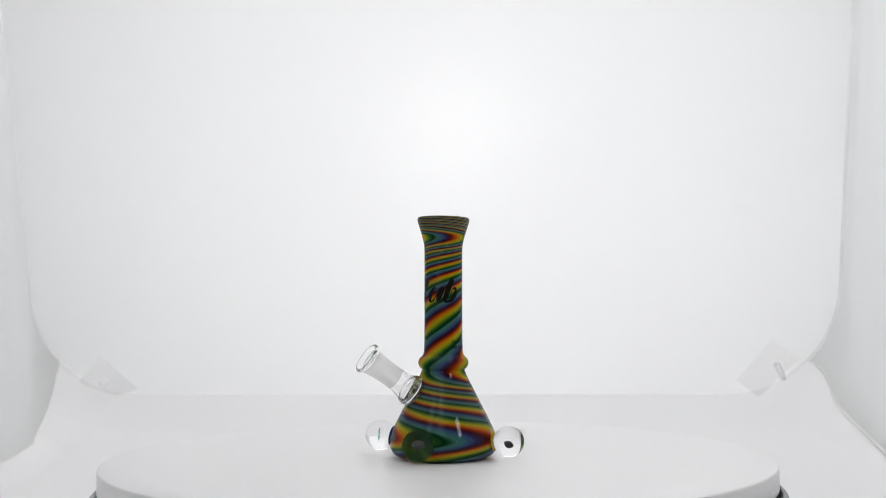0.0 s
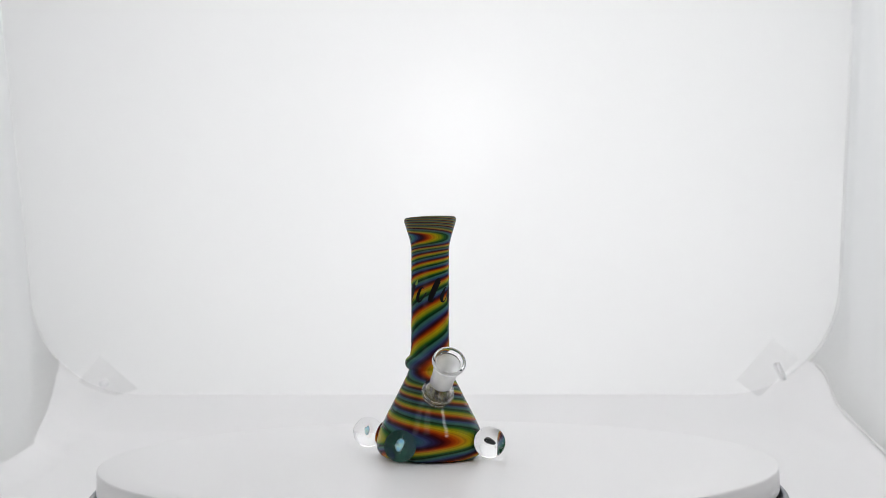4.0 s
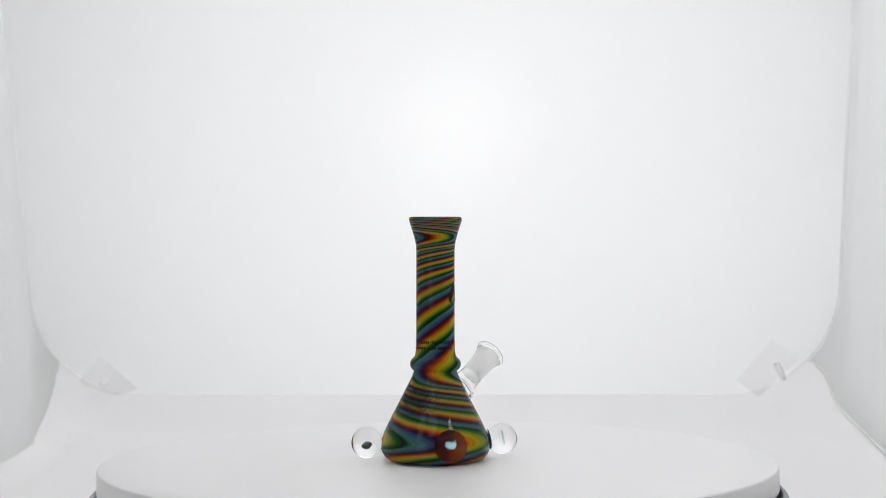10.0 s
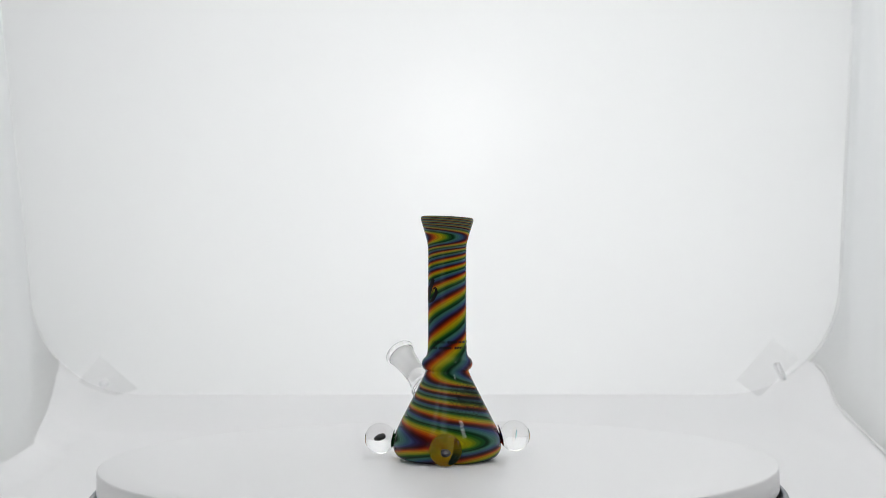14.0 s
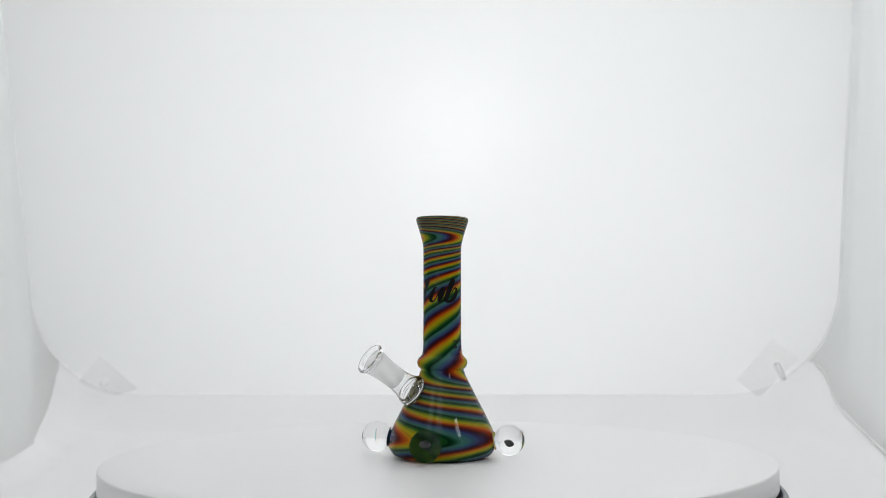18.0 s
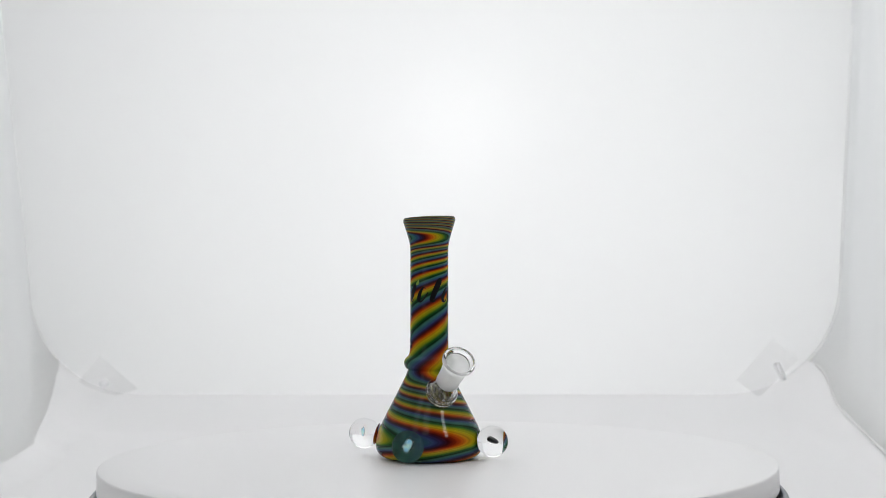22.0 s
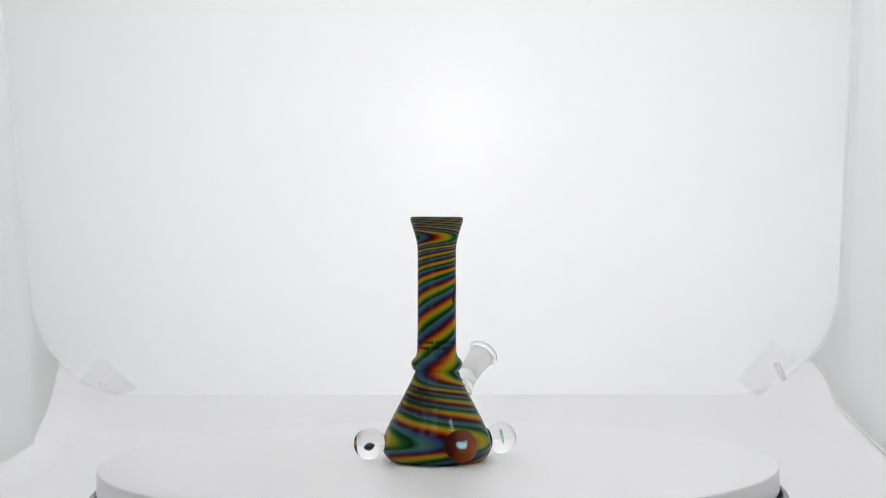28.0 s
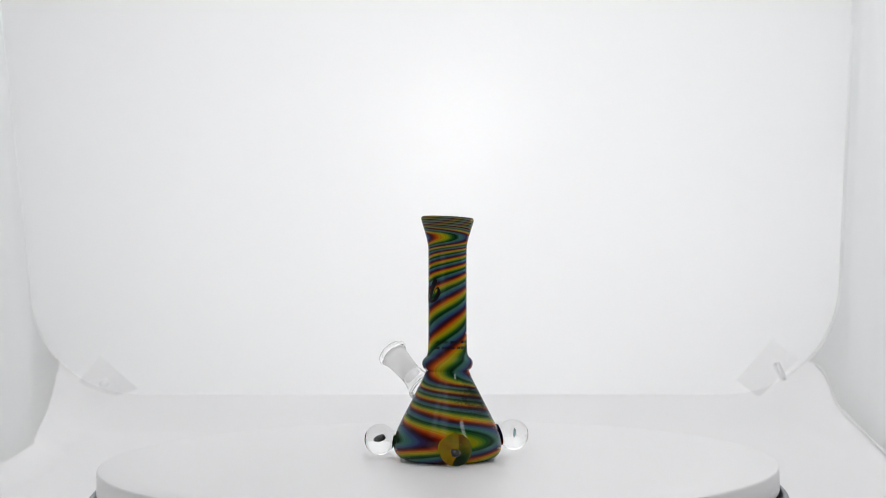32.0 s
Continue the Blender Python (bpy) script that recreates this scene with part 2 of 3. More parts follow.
def tent_point(u, v):
    """A point of the tent's skin: v runs from the back (0) to the open front (1), u round the section in four runs:
    0-1 left wall from the top down, 1-2 floor, 2-3 right wall from the bottom up."""
    y = BACK + (FRONT_Y - BACK) * v
    deep = BACK - y
    left = -steps(deep, ((0, 0.567), (0.03, 0.552), (0.39, 0.432), (0.53, 0.412), (1.2, 0.41)))
    right = steps(deep, ((0, 0.548), (0.03, 0.553), (0.39, 0.465), (0.53, 0.43), (1.2, 0.42)))
    s = min(1, deep / 0.16)
    low = -0.027 - 0.033 * (s * s * (3 - 2 * s))
    rl = steps(deep, ((0, 0.155), (0.05, 0.12), (0.3, 0.05), (1.2, 0.03)))
    rr = steps(deep, ((0, 0.16), (0.05, 0.12), (0.3, 0.05), (1.2, 0.03)))
    lean = 0.10

    def corner(x, r, side, a):
        # a: 0 where the wall begins, 90 degrees on the floor
        return (x - side * r * (1 - math.cos(a)), low + r * (1 - math.sin(a)))

    q = math.pi / 4
    if u < 1:
        if u < 0.7:
            k = u / 0.7
            z = TOP + (low + rl - TOP) * k
            x = left - lean * (1 - k)
        else:
            x, z = corner(left, rl, -1, (u - 0.7) / 0.3 * q)
    elif u < 2:
        k = u - 1
        if k < 0.15:
            x, z = corner(left, rl, -1, q + k / 0.15 * q)
        elif k > 0.85:
            x, z = corner(right, rr, 1, q + (1 - k) / 0.15 * q)
        else:
            k = (k - 0.15) / 0.7
            x, z = (left + rl) + (right - rr - left - rl) * k, low
    else:
        k = u - 2
        if k < 0.3:
            x, z = corner(right, rr, 1, (1 - k / 0.3) * q)
        else:
            k = (k - 0.3) / 0.7
            z = low + rr + (TOP - low - rr) * k
            x = right + 0.05 * k
    return Vector((x, y, z))


def skin(u0, u1, nu, nv, wrinkle=0.0):
    bm = bmesh.new()
    grid = []
    for i in range(nu + 1):
        row = []
        for j in range(nv + 1):
            v = (j / nv) ** 1.6
            p = tent_point(u0 + (u1 - u0) * i / nu * 0.99999, v)
            k = i / nu
            w = wrinkle * min(1, v * 8) * min(1, (1 - k if u0 < 1 else k) * 3)
            p += Vector((noise.noise(Vector((p.y * 9, p.z * 2.2, u0))) + 0.5 * noise.noise(p * 7), 0, 0)) * w
            row.append(bm.verts.new(p))
        grid.append(row)
    for a, b in zip(grid, grid[1:]):
        for j in range(nv):
            bm.faces.new((a[j], a[j + 1], b[j + 1], b[j]))
    return bm


tent = new("photo_light_tent")
tagged(tent, label="white cloth photo light tent with rounded back corners", category="light tent")
part("side_panel", skin(0, 1, 48, 60, 0.010), CLOTH, tent)
part("floor_sheet", skin(1, 2, 80, 60, 0.0), SHEET, tent, "white cloth sheet that curves up at its edges")
part("side_panel", skin(2, 3, 48, 60, 0.010), CLOTH, tent)
bm = bmesh.new()
ring = [bm.verts.new(tent_point(u * 0.02 * 0.99999, 0)) for u in range(151)]
mid = bm.verts.new((0, BACK, 0.4))
for a, b in zip(ring, ring[1:] + ring[:1]):
    bm.faces.new((mid, b, a))
part("back_panel", bm, CLOTH, tent, "bright back cloth lit from behind")
bm = bmesh.new()
a, b, c, d = (tent_point(0, 0), tent_point(0, 1), tent_point(2.99999, 1), tent_point(2.99999, 0))
bm.faces.new([bm.verts.new(p) for p in (a, b, c, d)])
part("top_panel", bm, CLOTH, tent)



def piping(points, radius=0.0022, sides=8):
    """A thin round cord along points, for a sewn edge or a bright fold."""
    bm = bmesh.new()
    rings = []
    for i, p in enumerate(points):
        d = (points[min(i + 1, len(points) - 1)] - points[max(i - 1, 0)]).normalized()
        a = d.cross(Vector((0.3, -0.2, 1))).normalized()
        b = d.cross(a)
        rings.append([bm.verts.new(p + radius * (a * math.cos(2 * math.pi * k / sides) + b * math.sin(2 * math.pi * k / sides))) for k in range(sides)])
    for r, q in zip(rings, rings[1:]):
        for k in range(sides):
            bm.faces.new((r[k], r[(k + 1) % sides], q[(k + 1) % sides], q[k]))
    return bm


part("piping", piping([tent_point(0.45 + 0.55 * k / 40, 0.004) for k in range(40)]), CORD, tent, "white sewn piping round the corner")
part("piping", piping([tent_point(2.0001 + 0.6 * k / 40, 0.004) for k in range(41)]), CORD, tent, "white sewn piping round the corner")
# no seam here: this cord draws the light caught by the fold's edge
part("piping", piping([tent_point(2.0001, 0.02 + 0.7 * k / 40) + Vector((-0.002, 0, 0.0016)) for k in range(41)], 0.0016), CORD, tent, "pale cord added for the bright fold along the floor sheet")


def at_back(x, z, y=BACK - 0.02):
    return Vector((x, y, z))


def flap(corners, thick=0.0015):
    """A small cloth tab from four corners, given some thickness and a soft bulge."""
    bm = bmesh.new()
    n = 8
    a, b, c, d = [at_back(*p) for p in corners]
    for layer in (0, thick):
        g = [[bm.verts.new(a.lerp(b, i / n).lerp(d.lerp(c, i / n), j / n) + Vector((0, -layer - 0.006 * math.sin(math.pi * i / n) * math.sin(math.pi * j / n), 0))) for j in range(n + 1)] for i in range(n + 1)]
        for i in range(n):
            for j in range(n):
                bm.faces.new((g[i][j], g[i + 1][j], g[i + 1][j + 1], g[i][j + 1]))
    return bm


tab = part("corner_tab", flap(((0.450, 0.050), (0.484, 0.022), (0.430, -0.030), (0.400, -0.006))), VEIL, tent, "white cloth corner tab")
bm = lathe([(0, -0.013), (0.003, -0.0125), (0.0045, -0.010), (0.0045, 0.010), (0.003, 0.0125), (0, 0.013)], 16, m=Matrix.Translation(at_back(0.456, 0.006, BACK - 0.032)) @ pose(0, 0, 0, 0, -24, 0))
part("toggle", bm, TOGGLE, tab, "grey cord toggle")
tab = part("corner_tab", flap(((-0.460, 0.027), (-0.408, -0.018), (-0.448, -0.030), (-0.492, -0.012))), VEIL, tent, "white cloth corner tab")
bm = lathe([(0, -0.006), (0.004, -0.005), (0.005, -0.002), (0.005, 0.002), (0.004, 0.005), (0, 0.006)], 16, m=Matrix.Translation(at_back(-0.4515, -0.010, BACK - 0.03)) @ pose(0, 0, 0, 0, 70, 0))
part("toggle", bm, TOGGLE, tab, "grey cord toggle")

# ---- turntable ----
turntable = new("turntable")
tagged(turntable, label="round white display turntable on a grey base", category="turntable")
turntable.location = (0.001, 0, -0.06)
turntable.rotation_euler = (0, radians(-0.4), 0)
part("base", lathe([(0, 0.0), (0.210, 0.0), (0.217, 0.003), (0.2195, 0.010), (0.2195, 0.030), (0.2188, 0.038), (0.2170, 0.0435), (0.2150, 0.0458), (0.2138, 0.0458), (0.2133, 0.0445), (0.2131, 0.037), (0, 0.037)], 128), GREY_PLASTIC, turntable, "grey plastic base with a rounded rim")
# the shadow between disc and base, put in as a black sheet
part("gap_shade", lathe([(0, 0.0375), (0.2128, 0.0375), (0.2128, 0.0385), (0, 0.0385)], 128), GAP_BLACK, turntable, "black sheet standing for the shade under the disc")
disc = part("disc", lathe([(0, 0.047), (0.2100, 0.047), (0.2119, 0.0485), (0.2119, 0.0610), (0.2116, 0.0619), (0.2109, 0.0623), (0.19, 0.0618), (0.15, 0.0611), (0.10, 0.0605), (0.05, 0.06015), (0, 0.06)], 160), WHITE_TOP, turntable, "white glossy disc, slightly dished")

# ---- water pipe ----
MM = 0.001
pipe = new("glass_water_pipe")
tagged(pipe, label="small rainbow line glass beaker water pipe with clear joint and marbles", category="water pipe")
# silhouette of the body: radius and height in millimetres
OUTLINE = ((0, 0.4), (20, 0.4), (26.8, 0.6), (31.6, 2.4), (34.2, 5.8), (34.7, 9.0), (34.3, 13.5), (32.6, 19.0), (28.8, 27.0), (22.8, 38.5), (19.0, 46.0),
           (15.7, 52.5), (14.5, 55.6), (14.0, 57.2), (15.5, 58.8), (16.4, 61.5), (15.7, 64.2), (13.6, 66.5), (12.8, 69.0), (12.5, 74.0), (12.4, 90.0), (12.4, 110.0),
           (12.4, 128.0), (12.5, 136.0), (12.9, 139.5), (13.7, 143.0), (15.0, 147.5), (16.3, 151.7), (17.0, 154.2), (17.0, 155.6), (16.5, 156.5))
INSIDE = ((15.7, 156.6), (14.7, 155.2), (12.2, 149.0), (10.2, 142.0), (9.4, 135.0), (9.2, 100.0), (9.2, 66.0), (8.0, 60.0), (0, 60.0))
# how far the cane is twisted (runs of colour) by height in millimetres; it turns back three times
TWIST = ((0, -2.60), (2, -2.72), (4, -2.89), (6, -3.06), (8, -3.27), (10, -3.48), (12, -3.64), (14, -3.70), (16, -3.68), (18, -3.62), (20, -3.53), (22, -3.41),
         (24, -3.24), (26, -3.04), (28, -2.84), (30, -2.66), (32, -2.46), (34, -2.22), (36, -1.95), (38, -1.68), (40, -1.39), (42, -1.08), (44, -0.76), (46, -0.42),
         (48, -0.04), (50, 0.26), (52, 0.47), (54, 0.61), (56, 0.69), (58, 0.68), (60, 0.63), (64, 0.48), (68, 0.32), (72, 0.13), (76, -0.08), (80, -0.32), (84, -0.55),
         (88, -0.76), (92, -0.98), (96, -1.23), (100, -1.51), (104, -1.80), (108, -2.10), (112, -2.45), (117, -2.97), (120.2, -3.35), (123.4, -3.82), (126.3, -4.28), (129.3, -4.80),
         (132.1, -5.32), (134.6, -5.87), (136.5, -6.40), (138.2, -6.86), (140, -7.22), (141.8, -7.41), (143.1, -7.43), (144.5, -7.39), (145.4, -7.25), (146.5, -7.00),
         (149.7, -6.00), (151.5, -5.00), (153.2, -4.00), (154.8, -3.00), (156.3, -2.00), (157.8, -1.00))
SHIFT = -0.62
RUNS = 3


def swollen(p):
    """Millimetres by which the wall swells at p, where the joint is welded on."""
    return 1.6 * math.exp(-((p - Vector((0, -20.5, 44.0)) * MM).length / (8.5 * MM)) ** 2)


def twisted_body():
    prof = [p for p in smooth_path(OUTLINE, 8)]
    fine = []
    for (r0, z0), (r1, z1) in zip(prof, prof[1:]):
        n = max(1, int(abs(z1 - z0) / 0.5))
        fine += [(r0 + (r1 - r0) * k / n, z0 + (z1 - z0) * k / n) for k in range(n)]
    fine.append(prof[-1])
    fine[0] = (0, 0.4)
    inner = smooth_path(INSIDE, 4)
    segs = 96
    bm = lathe([(max(0, r) * MM, z * MM) for r, z in fine + inner], segs)
    curve = smooth_path([(z, t) for z, t in TWIST], 6)
    flat = {}
    for v in bm.verts:
        flat[v] = v.co.copy()
    uv = bm.loops.layers.uv.new("twist")
    for f in bm.faces:
        c = f.calc_center_median()
        base = math.atan2(c.y, c.x)
        for l in f.loops:
            x, y, z = l.vert.co
            a = math.atan2(y, x) if x * x + y * y > 1e-9 else base
            a = base + (a - base + math.pi) % (2 * math.pi) - math.pi
            h = z / MM
            tight = abs(steps(h + 1, curve) - steps(h - 1, curve)) / 2
            l[uv].uv = (RUNS * a / (2 * math.pi) + SHIFT + steps(h, curve), max(0.0, min(0.62, (tight - 0.15) / 0.34) if h > 116 else min(0.72, (tight - 0.06) / 0.33)))
    # the glass swells where the joint is welded on, and the hand-blown cone is a little uneven
    for v, p in flat.items():
        if p.z < 60 * MM and math.hypot(p.x, p.y) > 12 * MM:
            out = Vector((p.x, p.y, 0)).normalized()
            swell = swollen(p)
            rough = 0.05 * noise.noise(p * 40) * min(1, p.z / (12 * MM)) * min(1, max(0, (56 * MM - p.z) / (12 * MM)))
            v.co = p + out * (swell + rough) * MM
        elif p.z > 138 * MM:
            # the mouth is not quite level
            v.co.z = p.z + (-0.4 + 0.7 * math.cos(math.atan2(p.y, p.x) + radians(45))) * (p.z / MM - 138) / 18 * MM
    return bm


body = part("body", twisted_body(), LINES, pipe, "rainbow striped glass body with a ring at the neck")


def along(azimuth, reach, height, rise):
    """A frame whose z axis leaves the pipe at an azimuth (degrees, 0 towards the joint) and rises by rise degrees."""
    return pose(0, 0, 0, 0, 0, azimuth - 90) @ pose(reach * MM, 0, height * MM) @ pose(0, 0, 0, 0, 90 - rise, 0)


# the joint, welded to the shoulder; profiles in millimetres along its axis
J = along(0, 23.6, 45.3, 35.5)
clear = [(9.0, -7), (9.9, -2.8), (10.3, -1.0), (10.1, 0.6), (9.1, 2.4), (8.3, 5), (7.7, 8), (7.4, 10.5), (7.2, 12.6), (6.7, 12.8), (6.4, 12.6), (6.6, 10.5), (6.9, 8), (7.5, 5), (8.2, 2.4), (8.6, 0), (8.2, -7), (9.4, -7)]
part("joint_socket", lathe([(r * MM, z * MM) for r, z in smooth_path(clear, 3)], 64, m=J), CLEAR, pipe, "clear glass socket welded to the shoulder")
frost = [(7.3, 11.6), (7.25, 12.82), (7.2, 16), (7.35, 20), (7.7, 25), (8.2, 29), (8.8, 32.6), (7.3, 32.6), (6.7, 26), (5.9, 14.0), (5.6, 12.0)]
part("ground_joint", lathe([(r * MM, z * MM) for r, z in frost], 64, m=J), FROST, pipe, "frosted ground glass joint")
ring = [(9.5 + 0.95 * math.cos(math.pi * k / 6), -1.6 + 0.95 * math.sin(math.pi * k / 6)) for k in range(13)]
bm = lathe([(r * MM, z * MM) for r, z in ring], 64)
for v in bm.verts:
    v.co *= 1 + 0.02 * noise.noise(v.co * 420)
bmesh.ops.transform(bm, matrix=J, verts=bm.verts)
part("weld_ring", bm, CLEAR, pipe, "clear glass bead round the weld")
lip = [(8.8, 32.62), (9.9, 33.6), (10.5, 34.7), (10.35, 35.8), (9.6, 36.3), (8.5, 36.0), (7.7, 34.6), (7.3, 32.62), (8.8, 32.62)]
part("joint_lip", lathe([(r * MM, z * MM) for r, z in lip], 64, m=J), CLEAR, pipe, "clear flared glass lip")

GIRTH = [(h, r) for r, h in smooth_path(OUTLINE, 6)]


def girth(z):
    """The body's radius at a height, both in millimetres."""
    return steps(z, GIRTH)


def pad(az, rise, radius, ahead, spread, aside=0.0, fall=0.0, cloud=0.0, cup=0.0):
    """A round pad of the body's own glass that lies on the wall under a marble; its cane runs upright."""
    bm = bmesh.new()
    uv = bm.loops.layers.uv.new("twist")
    rows, shown = [], {}
    for i in range(17):
        row = []
        for k in range(32):
            q = radius * i / 16
            tang, z = aside + q * math.cos(2 * math.pi * k / 32), rise + q * math.sin(2 * math.pi * k / 32)
            z = max(z, 1.5)
            r = girth(z) + 0.6 + cup * q * q / 19.8
            w = radians(az - 90) + tang / r
            r += swollen(Vector((r * math.cos(w), r * math.sin(w), z)) * MM)
            v = bm.verts.new(Vector((r * math.cos(w), r * math.sin(w), z)) * MM)
            # cloud mottles the colour, imitating dark reflections inside the marble
            shown[v] = RUNS * (radians(az - 90) + spread * tang / r) / (2 * math.pi) + SHIFT - 3.62 + ahead + fall * (rise - z) + cloud * (noise.noise(Vector((az, tang * 0.34, z * 0.34))) + 0.6 * noise.noise(Vector((az + 9, tang * 0.8, z * 0.8))))
            row.append(v)
        rows.append(row)
    for a, b in zip(rows, rows[1:]):
        for k in range(32):
            bm.faces.new((a[k], b[k], b[(k + 1) % 32], a[(k + 1) % 32]))
    bmesh.ops.remove_doubles(bm, verts=rows[0], dist=1e-7)
    for f in bm.faces:
        for l in f.loops:
            l[uv].uv = (shown.get(l.vert, RUNS * radians(az - 90) / (2 * math.pi) + SHIFT - 3.62 + ahead), 0)
    return bm


# four clear marbles round the foot, each with an opal chip
part("weld_opening", pad(0, 43.1, 8.6, 0, 0), SMOKE, pipe, "smoky olive opening under the socket")
for az, reach, rise, wide, aside, fall, ahead, spread, chip, size, tilt in (
        (47, 43.6, 12.9, 5.9, 0.0, -0.006, 0.055, 0.7, DARK_OPAL, (2.5, 2.7, 1.3), (20, 15)), (141, 43.8, 12.1, 5.9, -4.0, -0.006, 0.0225, -0.3, DARK_OPAL, (2.1, 2.3, 1.55), (14, 14)),
        (-123.3, 43.8, 14.8, 7.0, 1.4, 0.016, -0.052, 1.55, OPAL, (4.2, 0.95, 3.1), (8, 14)), (-38, 43.2, 12.9, 6.4, 0.5, -0.006, -0.005, 1.0, OPAL, (3.1, 0.95, 4.5), (-8, 28))):
    M = along(az, reach, rise, 0)
    n = 40
    shape = [(9.9 * math.sin(math.pi * k / n), 9.9 * -math.cos(math.pi * k / n)) for k in range(n + 1)]
    shape[0], shape[-1] = (0, -9.9), (0, 9.9)
    marble = part("marble", lathe([(r * MM, z * MM) for r, z in shape], 72, m=M), GLASS, pipe, "clear round glass marble")
    part("colour_pad", pad(az, rise, wide, ahead, spread, aside, fall, 0.06, 0.5), LINES, marble, "rainbow glass pad behind the marble")
    bm = ball(1.0, (0, 0, 0), tuple(q * MM for q in size), 20, 12)
    for v in bm.verts:
        v.co *= 1 + 0.22 * noise.noise(v.co * 500 + Vector((az, 0, 0)))
    part("opal_chip", bm, chip, marble, "dark opal chip set in the glass" if chip is DARK_OPAL else "pale blue opal chip set in the glass").matrix_basis = Matrix.Translation(M.translation + Vector((0, 0, (-1.3 if az == 141 else 0.5) * MM))) @ pose(0, 0, 0, *tilt, az)


# ---- printing on the tube ----
def wrap(degrees_at, height, lift=0.0):
    """A point on the tube, in metres, by azimuth from the joint and height in millimetres."""
    w = radians(degrees_at - 90)
    r = girth(height) + 0.04 + lift
    return Vector((r * math.cos(w), r * math.sin(w), height)) * MM


def brush(points, widths, bm, lift=0.03, across=4, fine=8):
    """A brush stroke on the tube: (azimuth, height) points, and its width across in millimetres at each."""
    line = smooth_path([(a, h, w) for (a, h), w in zip(points, widths)], fine)
    k = radians(1) * girth(points[0][1])
    rows = []
    for i, (a, h, w) in enumerate(line):
        p, q = line[max(0, i - 1)], line[min(len(line) - 1, i + 1)]
        d = Vector(((q[0] - p[0]) * k, q[1] - p[1])).normalized()
        nx, nz = -d.y, d.x
        rows.append([bm.verts.new(wrap(a + nx * w * (j / across - 0.5) / k, h + nz * w * (j / across - 0.5), lift)) for j in range(across + 1)])
    for r, q in zip(rows, rows[1:]):
        for j in range(across):
            bm.faces.new((r[j], q[j], q[j + 1], r[j + 1]))
    return bm


emblem = bmesh.new()
# leaf-shaped slanted strokes and thin open loops
for pts, wid in (
        (((-64, 112.6), (-71, 110.2), (-81, 105.6), (-87, 102.8), (-82, 101.4), (-70, 103.6)), (1.3, 2.8, 2.8, 1.9, 0.7, 0.3)),
        (((-31, 110.0), (-39, 110.4), (-49, 107), (-53, 103.2), (-47, 101.6), (-37, 103.2), (-24, 107.5)), (0.4, 0.8, 1.8, 2.0, 1.0, 0.6, 0.6)),
        (((19, 116.6), (13, 115.6), (2, 110.5), (-9, 105), (-13, 102.6), (-6, 101.8), (2, 104)), (1.6, 2.8, 2.9, 2.6, 1.9, 0.8, 0.3)),
        (((47, 110.0), (39, 110.4), (29, 107), (24, 103.2), (30, 101.6), (40, 103.2), (51, 107.5)), (0.4, 0.8, 1.9, 2.1, 1.0, 0.6, 0.6)),
        (((68, 110.6), (63, 109), (56, 105), (52, 102.6), (58, 101.6), (67, 104)), (1.8, 2.8, 2.7, 1.9, 0.8, 0.3)),
        (((100, 116.8), (94, 115.4), (84, 110), (75, 105), (72, 102.8), (79, 101.6), (94, 103), (107, 107), (106, 110.2), (97, 109.5), (88, 106)), (1.6, 2.7, 2.7, 2.4, 1.9, 1.3, 1.9, 2.0, 1.0, 0.6, 0.3))):
    brush([(a, h - max(0, h - 111) * 0.15) for a, h in pts], [w * 1.3 for w in wid], emblem)
part("emblem", emblem, INK, pipe, "black brush-stroke emblem printed on the tube")
part("emblem_dot", brush(((-62, 112.4), (-58, 113.2), (-55, 114.4), (-53, 115.8)), (0.9, 1.8, 1.3, 0.2), bmesh.new(), 0.035), LIME, pipe, "lime green flame-shaped dot")


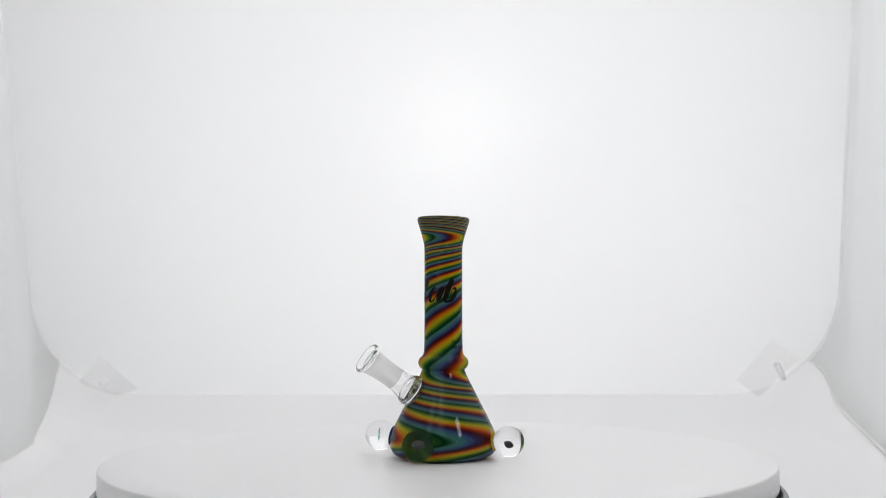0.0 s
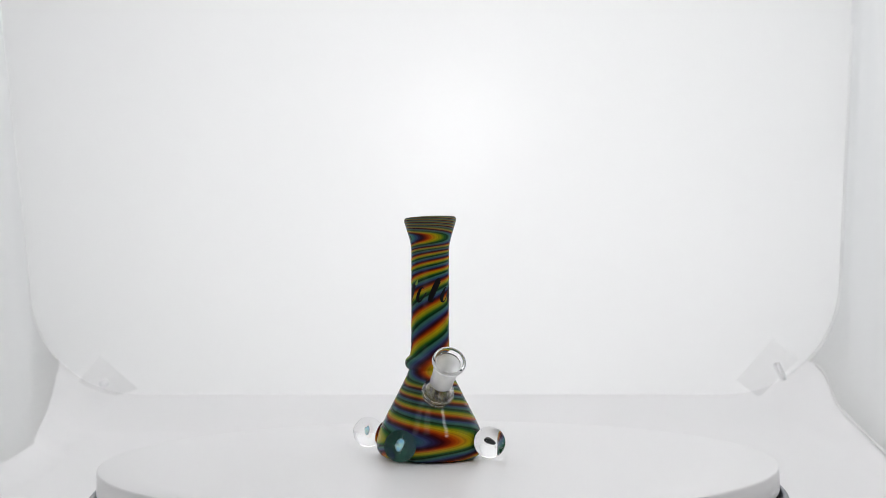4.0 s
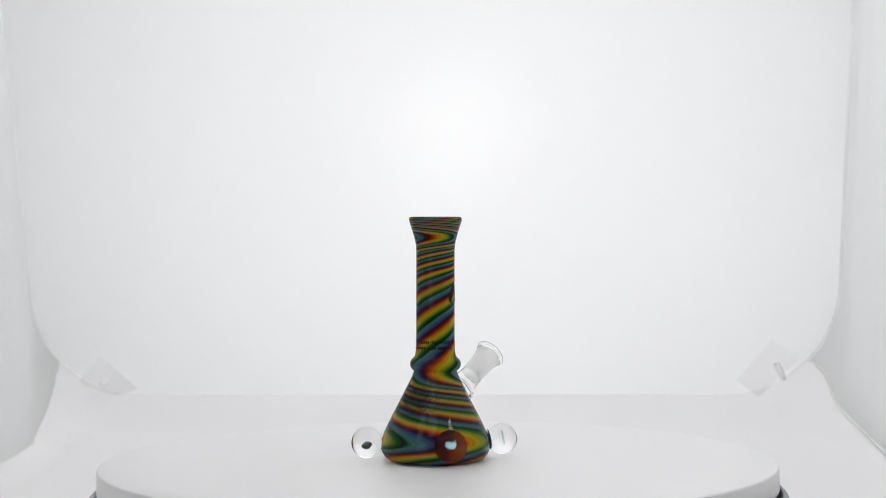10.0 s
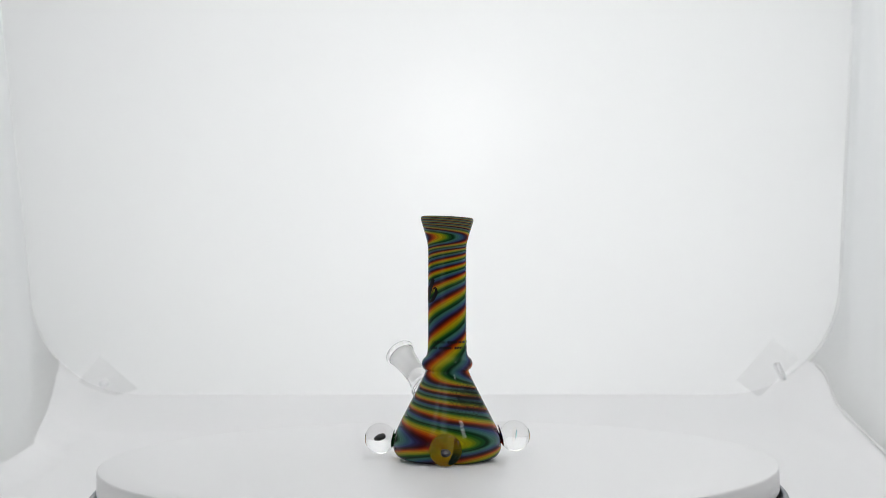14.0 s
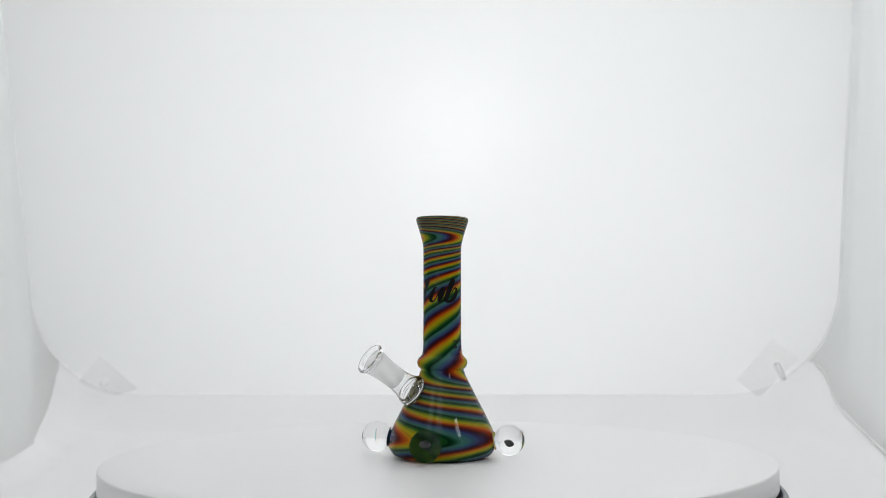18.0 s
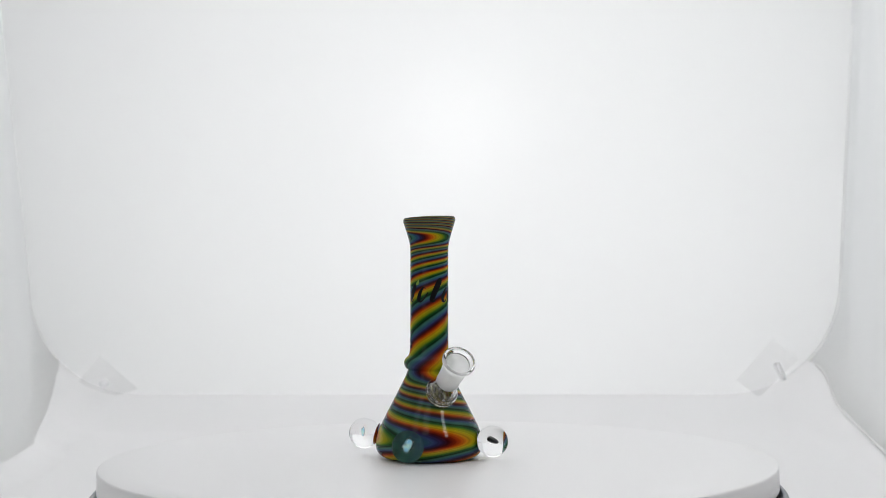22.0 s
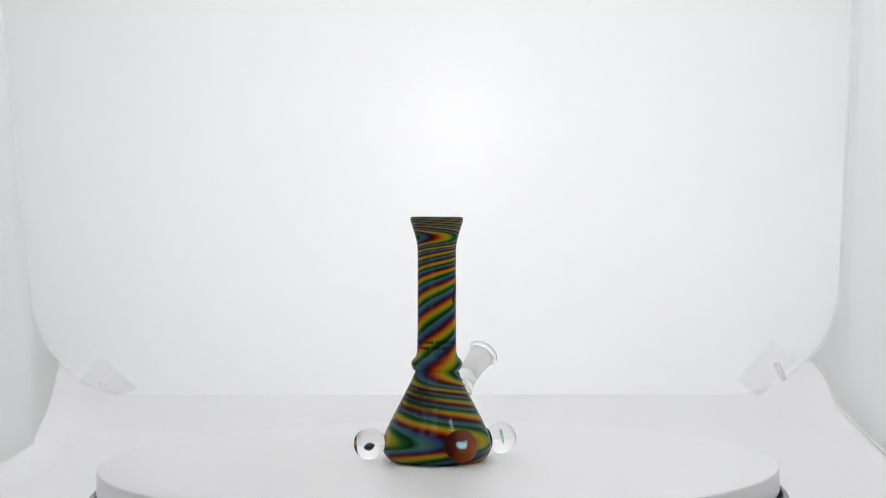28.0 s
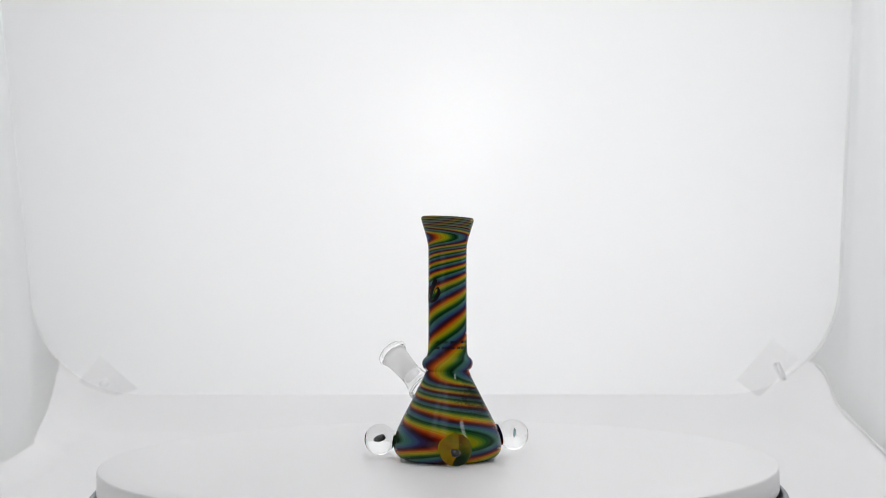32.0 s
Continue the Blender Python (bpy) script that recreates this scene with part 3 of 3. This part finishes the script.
def scale_emblem():
    """A round emblem of small black scales on the back of the cone: open scales at its rim, hatched ones within."""
    bm = bmesh.new()
    rng = random.Random(8)
    wide, tall, mid = 43.0, 10.9, 39.8
    for j in range(-5, 6):
        for i in range(-8, 9):
            a = (i + 0.5 * (j % 2)) * 6.3 + rng.uniform(-1.4, 1.4)
            h = j * 2.35 + rng.uniform(-0.5, 0.5)
            far = math.hypot(a / wide, h / tall)
            if far > 1.0:
                continue
            turn, size = rng.uniform(0, 1.0), rng.uniform(0.85, 1.2)
            ring = []
            for k in range(7):
                w = turn + k * math.pi / 3
                ring.append((188.5 + a + 3.7 * size * math.cos(w), mid + h + 1.4 * size * math.sin(w)))
            thick = 0.13 if far > 0.72 else 0.18
            brush(ring, [thick * rng.uniform(0.6, 1.4) for _ in ring], bm, 0.05, 1, 2)
            if far < 0.66:
                for q in (-1.6, 0.4, 2.4):
                    lean = rng.uniform(-2.5, 2.5)
                    brush([(188.5 + a + q - lean, mid + h - 1.1), (188.5 + a + q, mid + h), (188.5 + a + q + lean, mid + h + 1.1)], (0.08, rng.uniform(0.2, 0.4), 0.08), bm, 0.05, 1, 2)
    return bm


part("scale_emblem", scale_emblem(), INK, pipe, "round black scaly line emblem printed on the back of the cone")


def lettering(words, first, last, low, high):
    """Words printed round the tube between two azimuths, from height low to high in millimetres."""
    cu = bpy.data.curves.new("words", "FONT")
    cu.body, cu.offset = words, 0.025
    ob = new("words", cu)
    data = bpy.data.meshes.new_from_object(ob.evaluated_get(bpy.context.evaluated_depsgraph_get()))
    bpy.data.objects.remove(ob)
    bm = bmesh.new()
    bm.from_mesh(data)
    bpy.data.meshes.remove(data)
    xs = [v.co.x for v in bm.verts]
    ys = [v.co.y for v in bm.verts]
    x0, x1, y0, y1 = min(xs), max(xs), min(ys), max(ys)
    for v in bm.verts:
        v.co = wrap(first + (v.co.x - x0) / (x1 - x0) * (last - first), low + (v.co.y - y0) / (y1 - y0) * (high - low), 0.12)
    return bm


def bar(first, last, low, high):
    return brush([(first + (last - first) * k / 4, (low + high) / 2) for k in range(5)], [high - low] * 5, bmesh.new(), 0.03, 1)


caution = part("caution_print", lettering("CAUTION", 94, 137, 74.9, 76.8), INK, pipe, "small black caution lettering in two lines")
part("words", lettering("THIS PRODUCT", 212, 280, 74.9, 76.8), INK, caution)
part("words", lettering("MADE", 202, 227, 71.2, 73.1), INK, caution)
for first, last, low, high in ((143, 172, 75.0, 76.7), (177, 206, 75.0, 76.7), (94, 112, 71.3, 73.0), (118, 158, 71.3, 73.0), (164, 196, 71.3, 73.0), (232, 280, 71.3, 73.0)):
    k = first
    while k < last - 2:
        part("bar", bar(k, min(last, k + 4.6), low, high), INK, caution)
        k += 6.2


# ---- movement ----
def motions():
    times = [0.5 * k for k in range(65)]
    off, at = 6.65 * MM, -147.0
    rows = []
    for t in times:
        a = turn_at(t)
        w = radians(a + at - 90)
        rows.append((t, pose(0, 0, 0, LEAN) @ pose(off * math.cos(w), off * math.sin(w), 0, 0, 0, a)))
    walk(pipe, rows)
    walk(disc, [(t, pose(0, 0, 0, 0, 0, turn_at(t))) for t in times])


motions()
